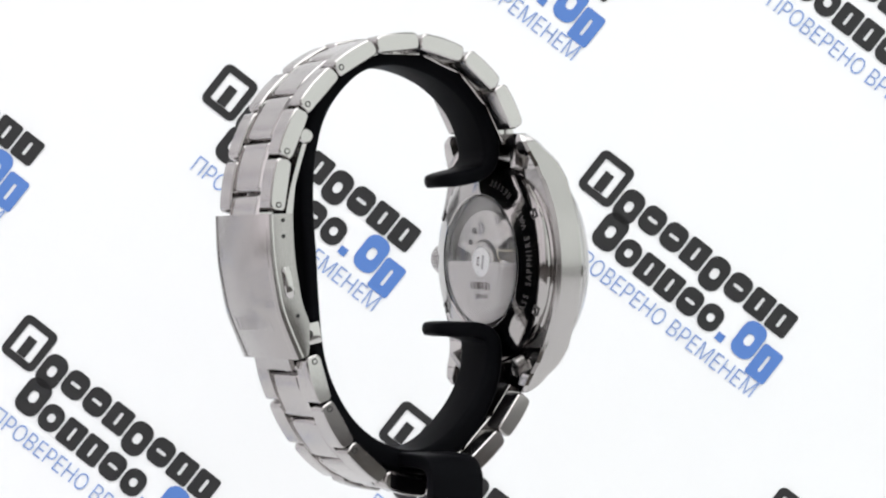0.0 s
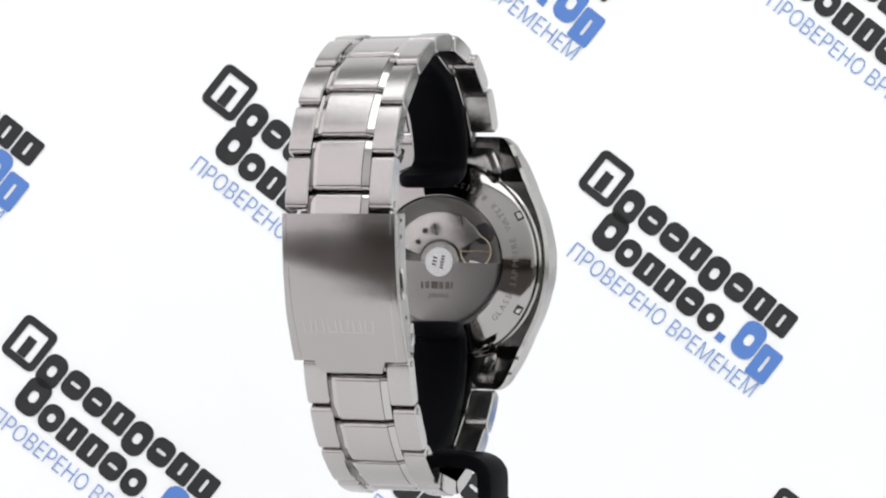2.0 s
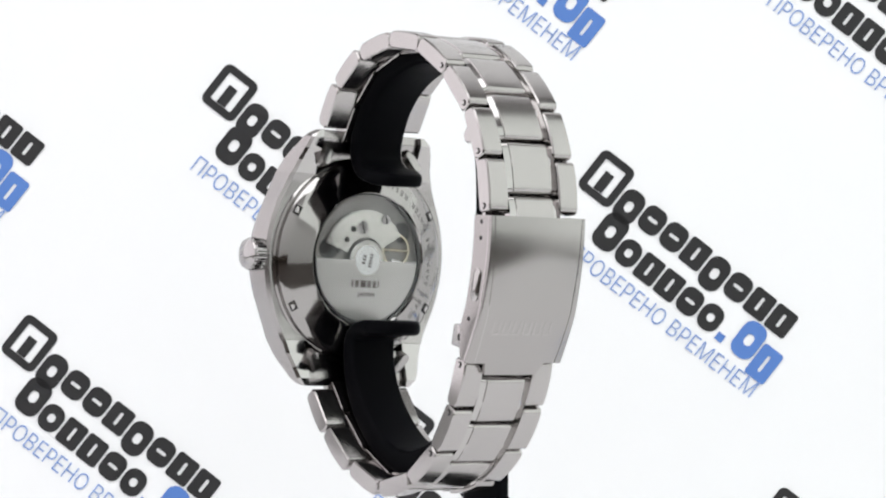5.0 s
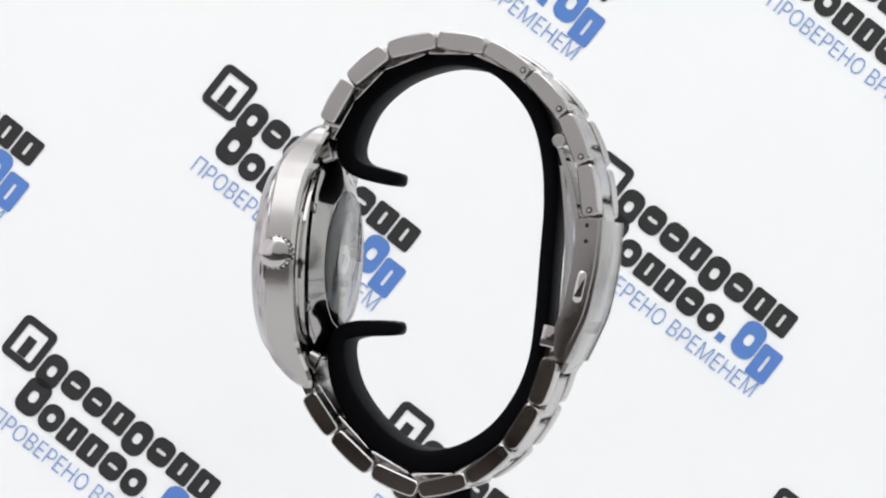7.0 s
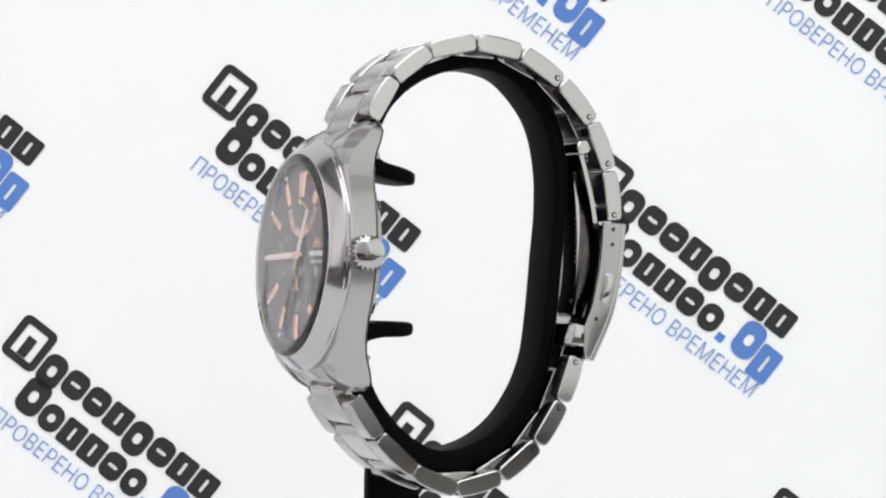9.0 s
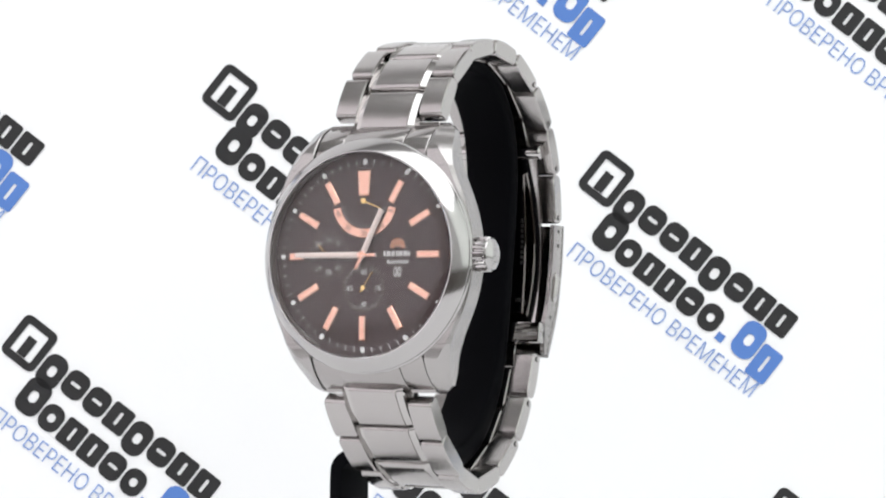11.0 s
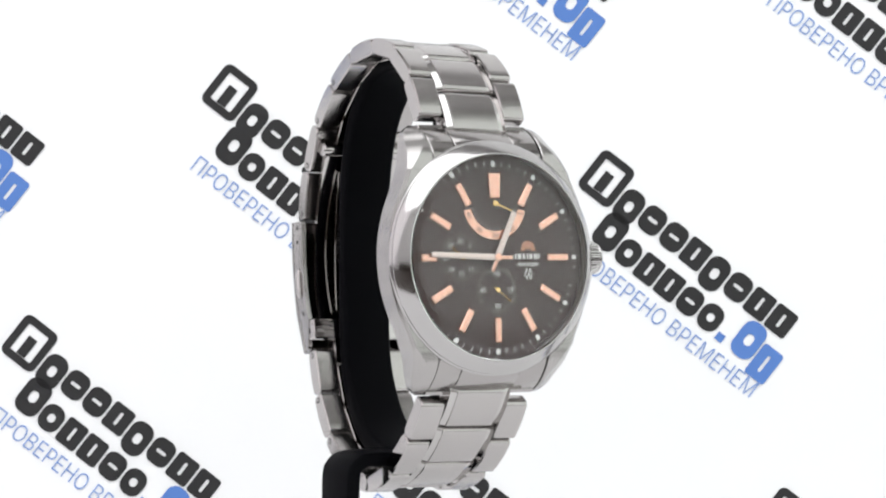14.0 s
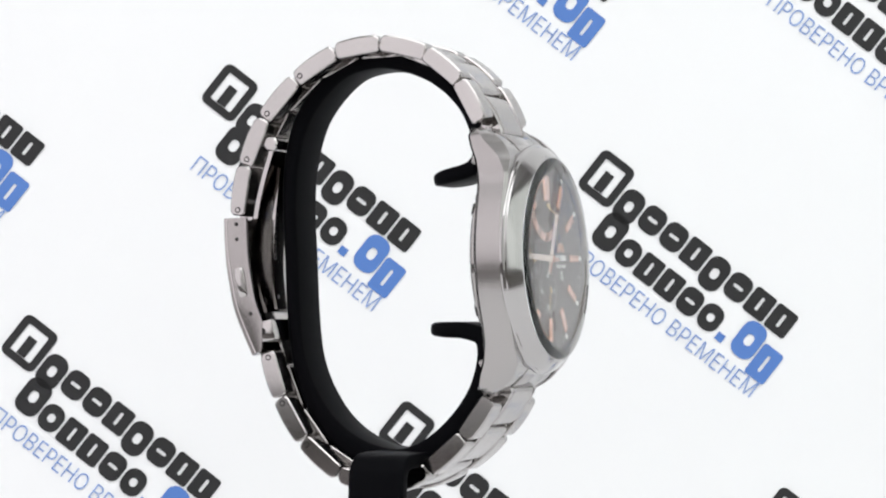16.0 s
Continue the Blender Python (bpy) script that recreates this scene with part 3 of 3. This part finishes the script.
def strap(path, toward_case, holes):
    # toward_case: -1 where the first joint lies at the case, +1 where the last does
    n = len(path) - 1
    for k in range(n):
        m, ln = link_frame(path[k], path[k + 1], 1)
        flip = m
        w = strap_width((path[k][0] + path[k + 1][0]) / 2)
        cw = w * 0.565
        for s in (-1, 1):
            y0, y1 = (cw + 0.07, w) if s > 0 else (-w, -cw - 0.07)
            ob = part("outer_link", link_bmesh(ln - 0.32, THICK, y0, y1), [BRUSHED, POLISHED], watch, "", flip, 35)
            if k in holes:
                e = holes[k]
                b = bmesh.new()
                rings = []
                for r, h in ((0.62, 0.0), (0.62, 0.05), (0.42, 0.05), (0.42, -0.1)):
                    rings.append([(e * (ln / 2 - 1.35) + r * math.cos(2 * math.pi * j / 20), (y1 + h * 0.4 if s > 0 else y0 - h * 0.4), r * math.sin(2 * math.pi * j / 20)) for j in range(20)])
                loft(b, rings[:2], cap=True)
                part("pin_head", b, DARK, ob)
                b = bmesh.new()
                yy = y1 + 0.05 if s > 0 else y0 - 0.05
                loft(b, [[(e * (ln / 2 - 1.35) + 0.38 * math.cos(2 * math.pi * j / 16), yy + d, 0.38 * math.sin(2 * math.pi * j / 16)) for j in range(16)] for d in (-0.2, 0.02 * s)])
                part("pin", b, POLISHED, ob)
        p, q = along(path, k + 0.34 * toward_case), along(path, k + 1 + 0.34 * toward_case)
        mc, lc = link_frame(p, q, 1)
        part("centre_link", link_bmesh(lc - 0.34, THICK + 0.1, -cw, cw, chamfer=0.6), [BRUSHED, POLISHED], watch, "", mc, 35)


strap(TOP, -1, {4: 1, 5: 1, 6: 1, 7: 1})
strap(LOW, 1, {0: -1, 1: -1, 2: -1})
for path, k0, k1 in ((TOP, 7.66, 8.35), (LOW, -0.25, 0.34)):
    mc, lc = link_frame(along(path, k0), along(path, k1), 1)
    part("centre_link", link_bmesh(lc - 0.34, THICK - 0.4, -6.1, 6.1, chamfer=0.6), [BRUSHED, POLISHED], watch, "", mc, 35)

# polished tubes behind the lugs, beside the end links
for sz in (-1, 1):
    for sy in (-1, 1):
        b = bmesh.new()
        loft(b, [[(-1.1 * g + d, u * g, v * g) for u, v in rounded(0.95, 2.3, 0.85, 4)] for g, d in ((1.0, 2.2), (1.0, 0.35), (0.8, 0.05))])
        part("tube", b, SATIN, watch, "polished end-link tube", CASE @ Matrix.Translation((-8.9, sy * 10.9, sz * 20.9)) @ pose(0, 0, 0, sy * sz * 28, sz * 22, 0))

# end links between the lugs
for sz in (-1, 1):
    for y0, y1, lift in ((-12.1, -6.72, 0.0), (-6.65, 6.65, 0.15), (6.72, 12.1, 0.0)):
        b = bmesh.new()
        rows = []
        for k in range(13):
            z = 18.7 + (7.4 + lift * 6) * k / 12
            xf, xb = interp(min(z, 25.6), FRONT) - 0.3 + lift - (0.8 if z > 26.2 else 0), interp(z, REAR) + 1.2
            rows.append([(xf - 0.12, y0, sz * z), (xf, y0 + 0.15, sz * z), (xf, y1 - 0.15, sz * z), (xf - 0.12, y1, sz * z), (xb, y1, sz * z), (xb, y0, sz * z)])
        loft(b, rows)
        part("end_link", b, BRUSHED_UP, watch, "brushed steel end link between the lugs", CASE)

# ---- clasp ----
clasp = new("clasp")
clasp.parent = watch
tagged(clasp, "brushed steel folding clasp with push buttons")
CURVE = [(-39.65, 15.3), (-39.45, 11.3), (-39.0, 6.5), (-38.15, 1.8), (-36.95, -3.2), (-34.95, -7.9), (-32.75, -12.4)]


def clasp_point(k):
    """A smooth point on the clasp's outer curve, k from 0 to 1, with its inward normal."""
    f = k * (len(CURVE) - 1)
    i = min(int(f), len(CURVE) - 2)
    f -= i
    p0, p1, p2, p3 = (Vector(CURVE[min(max(j, 0), len(CURVE) - 1)]) for j in (i - 1, i, i + 1, i + 2))
    c = 0.5 * ((2 * p1) + (p2 - p0) * f + (2 * p0 - 5 * p1 + 4 * p2 - p3) * f * f + (3 * p1 - p0 - 3 * p2 + p3) * f ** 3)
    d = 0.5 * ((p2 - p0) + 2 * (2 * p0 - 5 * p1 + 4 * p2 - p3) * f + 3 * (3 * p1 - p0 - 3 * p2 + p3) * f * f)
    d.normalize()
    n = Vector((-d.y, d.x))
    return c, (n if n.x > 0 else -n), d


CW = 11.5
CY = 1.8
b = bmesh.new()
rings = []
for k in range(29):
    c, n, d = clasp_point(k / 28)
    y0 = CY
    depth = 5.2 if k < 23 else 5.2 - (k - 23) * 0.55
    ring = []
    for y, h in ((-CW + 0.5, 0), (CW - 0.5, 0), (CW - 0.12, 0.15), (CW, 0.5), (CW, depth), (CW - 0.9, depth), (CW - 0.9, 1.1), (-CW + 0.9, 1.1), (-CW + 0.9, depth), (-CW, depth), (-CW, 0.5), (-CW + 0.12, 0.15)):
        ring.append((c.x + n.x * h, y0 + y, c.y + n.y * h))
    rings.append(ring)
loft(b, rings, slot=0)
cover = part("cover", b, BRUSHED_UP, clasp, "brushed steel curved clasp cover", None, 35)
# bright chamfers along both edges of the cover, wider towards its lower end
for e in (-1, 1):
    b = bmesh.new()
    rings = []
    for k in range(29):
        c, n, d = clasp_point(k / 28)
        w = 0.9 + 0.9 * k / 28
        ring = [(c.x + n.x * h, CY + e * y, c.y + n.y * h) for y, h in ((CW - w, -0.05), (CW + 0.04, 0.25 + 0.4 * w), (CW + 0.04, 0.5 + 0.45 * w), (CW - w, 0.3))]
        rings.append(ring)
    loft(b, rings)
    part("chamfer", b, POLISHED, cover, "polished chamfered edge", None, 20)
# shallow engraved blocks across the lower third
for j in range(6):
    b = bmesh.new()
    y = CY - 6.2 + 2.5 * j
    for u0, u1, k0, k1 in ((0, 0.35, 0.71, 0.80), (1.45, 1.8, 0.71, 0.80), (0.35, 1.45, 0.79, 0.80)):
        rings = []
        for k in (k0, (k0 + k1) / 2, k1):
            c, n, d = clasp_point(k)
            rings.append([(c.x + n.x * h, y + u, c.y + n.y * h) for u, h in ((u0, -0.03), (u1, -0.03), (u1, 0.1), (u0, 0.1))])
        loft(b, rings)
    part("engraving", b, BRUSHED, cover, "faint engraved block")
b = bmesh.new()
c, n, d = clasp_point(1)
y0 = CY
rings = []
for k in range(5):
    p = c + d * (2.6 * k / 4) + n * 0.05 * k
    w = 7.2 - 0.25 * k
    rings.append([(p.x + n.x * h, y0 + y, p.y + n.y * h) for y, h in ((-w, 0.05), (w, 0.05), (w, 1.0), (-w, 1.0))])
loft(b, rings)
part("tongue", b, BRUSHED_UP, clasp)
for s in (-1, 1):
    c, n, d = clasp_point(0.50)
    base = Vector((c.x + n.x * 2.9, CY + s * CW, c.y + n.y * 2.9))
    ax, az = Vector((d.x, 0, d.y)), Vector((n.x, 0, n.y))
    b = bmesh.new()
    rings = []
    for h, g in ((-0.3, 1.0), (0.2, 1.0), (0.45, 0.84), (0.58, 0.55), (0.62, 0.12)):
        rings.append([tuple(base + ax * u * g + az * v * g + Vector((0, s * h, 0))) for u, v in rounded(3.1, 0.95, 0.9, 5)])
    loft(b, rings)
    part("push_button", b, POLISHED, clasp, "oval polished push button")
    # no hole is cut: dark discs carry the pin holes' shade
    for kk, hh in ((0.065, 3.0), (0.18, 3.0), (0.74, 3.4)):
        c, n, d = clasp_point(kk)
        b = bmesh.new()
        o = Vector((c.x + n.x * hh, CY + s * CW, c.y + n.y * hh))
        loft(b, [[(o.x + 0.42 * math.cos(2 * math.pi * j / 16), o.y + s * h, o.z + 0.42 * math.sin(2 * math.pi * j / 16)) for j in range(16)] for h in (-0.2, 0.03)])
        part("pin_hole_shade", b, DARK, clasp)
# folded blades inside
def blade(name, pts, half, th, y0, mat, label=""):
    b = bmesh.new()
    rings = []
    for i, p in enumerate(pts):
        a, c = Vector(pts[max(i - 1, 0)]), Vector(pts[min(i + 1, len(pts) - 1)])
        d = (c - a).normalized()
        n = Vector((-d.y, d.x)) * th / 2
        rings.append([(p[0] + n.x, y0 - half, p[1] + n.y), (p[0] + n.x, y0 + half, p[1] + n.y), (p[0] - n.x, y0 + half, p[1] - n.y), (p[0] - n.x, y0 - half, p[1] - n.y)])
    loft(b, rings)
    return part(name, b, mat, clasp, label)


ARC1 = [(-30.2 - 4.0 * math.sin(radians(180 * k / 16 * 0.92)), 30.1 - 36.5 * k / 16) for k in range(17)]
ARC2 = [(-30.3 - 1.2 * math.sin(radians(180 * k / 14 * 0.95)), 26.0 - 29 * k / 14) for k in range(15)]
blade("outer_blade", ARC1, 8.6, 0.9, 2.0, POLISHED, "curved polished folding blade")
inner = blade("inner_blade", ARC2, 5.6, 0.7, 2.4, POLISHED, "curved polished folding blade with small stamped marks")
# a row of small stamped bars; near the plate's edge a dark disc paints a rivet hole's shade
for e in (-1, 1):
    for k in range(9):
        b = bmesh.new()
        x = -30.3 - 1.2 * math.sin(radians(180 * (26.0 - (16.0 - 1.1 * k)) / 29 * 0.95))
        box(b, (x + 0.3, 2.4 + e * 5.0 - 0.3, 16.0 - 1.1 * k), (x + 0.42, 2.4 + e * 5.0 + 0.3, 16.7 - 1.1 * k))
        part("stamped_bar", b, DARK, inner)
    b = bmesh.new()
    disc(b, 0.75, -31.2, -30.4, 20, (2.4 + e * 4.6, -0.6), bevel=0.1)
    part("rivet_hole_shade", b, DARK, inner)
for (x, z), r in (((-30.5, 30.7), 1.55),):
    b = bmesh.new()
    loft(b, [[(x + rr * math.cos(2 * math.pi * j / 24), 2.4 + y, z + rr * math.sin(2 * math.pi * j / 24)) for j in range(24)] for y, rr in ((-9.7, r - 0.3), (-9.4, r), (9.4, r), (9.7, r - 0.3))])
    part("hinge_bar", b, POLISHED, clasp)
b = bmesh.new()
box(b, (-2.3, -11.4, -2.15), (2.3, 11.4, 2.15), 0.5)
block = part("hinge_block", b, POLISHED, clasp, "polished steel hinge block", Matrix.Translation((-30.1, 1.8, -7.4)) @ pose(0, 0, 0, 0, -12, 0), 35)
for s in (-1, 1):
    b = bmesh.new()
    loft(b, [[(0.75 * math.cos(2 * math.pi * j / 16) - 0.3, s * h, 0.75 * math.sin(2 * math.pi * j / 16)) for j in range(16)] for h in (11.2, 11.45)])
    part("pin", b, DARK, block)

# ---- display stand ----
stand = new("display_stand")
tagged(stand, "black plastic C-shaped watch display stand with a bent foot", "display stand")
SPINE = [(2.9, 23.2), (7.1, 24.0), (12.0, 25.5), (14.2, 28.4), (13.7, 32.9), (10.9, 38.7), (5.6, 43.8), (-1.2, 46.6), (-8.5, 47.5), (-16.0, 45.9), (-21.8, 41.1), (-25.8, 34.9), (-27.7, 26.5), (-27.9, 17.5), (-27.2, 8.0), (-26.4, -3.0), (-25.2, -12.0), (-22.6, -19.4), (-17.8, -26.3), (-11.0, -31.0), (-3.0, -32.9), (4.0, -30.5), (10.1, -25.1), (14.2, -18.6), (15.7, -12.0), (14.9, -8.0), (11.4, -6.6), (7.2, -6.45), (2.7, -6.4)]
GIRTH = [(0, 1.45), (2, 1.55), (3, 1.9), (4, 2.0), (5, 2.1), (6, 2.25), (8, 1.6), (11, 1.75), (13, 1.45), (16, 1.45), (18, 2.0), (20, 2.45), (22, 2.3), (24, 1.8), (26, 1.65), (28, 1.45)]


def smooth(pts, per=5):
    out = []
    for i in range(len(pts) - 1):
        p0, p1, p2, p3 = (Vector(pts[min(max(j, 0), len(pts) - 1)]) for j in (i - 1, i, i + 1, i + 2))
        for k in range(per):
            f = k / per
            out.append(0.5 * ((2 * p1) + (p2 - p0) * f + (2 * p0 - 5 * p1 + 4 * p2 - p3) * f * f + (3 * p1 - p0 - 3 * p2 + p3) * f ** 3))
    return out + [Vector(pts[-1])]


sp = smooth(SPINE)
b = bmesh.new()
rings = []
for i, p in enumerate(sp):
    d = (sp[min(i + 1, len(sp) - 1)] - sp[max(i - 1, 0)]).normalized()
    n = Vector((-d.y, d.x))
    e = min(i, len(sp) - 1 - i)
    finger = min(1, e / 14)
    th = interp(i / 5, GIRTH)
    half = 7.0 - 1.4 * finger
    if e < 6:
        th *= (0.4, 0.75, 0.9, 0.95, 1, 1)[e]
        half *= (0.2, 0.48, 0.66, 0.79, 0.89, 0.96)[e]
    y0 = side_shift(p.x, p.y) - 0.4
    rings.append([(p.x + n.x * v, y0 + u, p.y + n.y * v) for u, v in rounded(half, th, min(1.1, th * 0.9), 3)])
loft(b, rings)
part("band", b, PLASTIC, stand, "", None, 40)
# bent foot: a flat bar from under the band sideways, then down to the table
FOOT = [(4.0, -32.2), (-4.0, -32.2), (-11.2, -32.2), (-14.2, -32.6), (-15.9, -33.9), (-16.5, -36.1), (-16.5, -45), (-16.5, -60), (-16.5, -78.95)]
fp = smooth(FOOT, 4)
b = bmesh.new()
rings = []
for i, p in enumerate(fp):
    d = (fp[min(i + 1, len(fp) - 1)] - fp[max(i - 1, 0)]).normalized()
    n = Vector((-d.y, d.x))
    rings.append([(-1.4 + u, p.x + n.x * v, p.y + n.y * v) for u, v in rounded(5.8, 1.4, 0.5, 3)])
loft(b, rings)
part("foot", b, PLASTIC, stand, "", None, 40)


# ---- what moves: the stand turns with the watch, and the hands run on ----
def motions():
    rows = [(0.1 * k, pose(0, 0, LIFT, 0, 0, TURN0 + RATE * 0.1 * k)) for k in range(161)]
    walk(watch, rows)
    walk(stand, rows)
    walk(second, [(0.5 * k, mm(turned(0.1, -6.25, 45 + 31.7 * (0.5 * k - 11.4)))) for k in range(33)])
    walk(minute, [(2.0 * k, mm(turned(0, 0, 271.5 + 0.53 * (2.0 * k - 12.5)))) for k in range(9)])


motions()
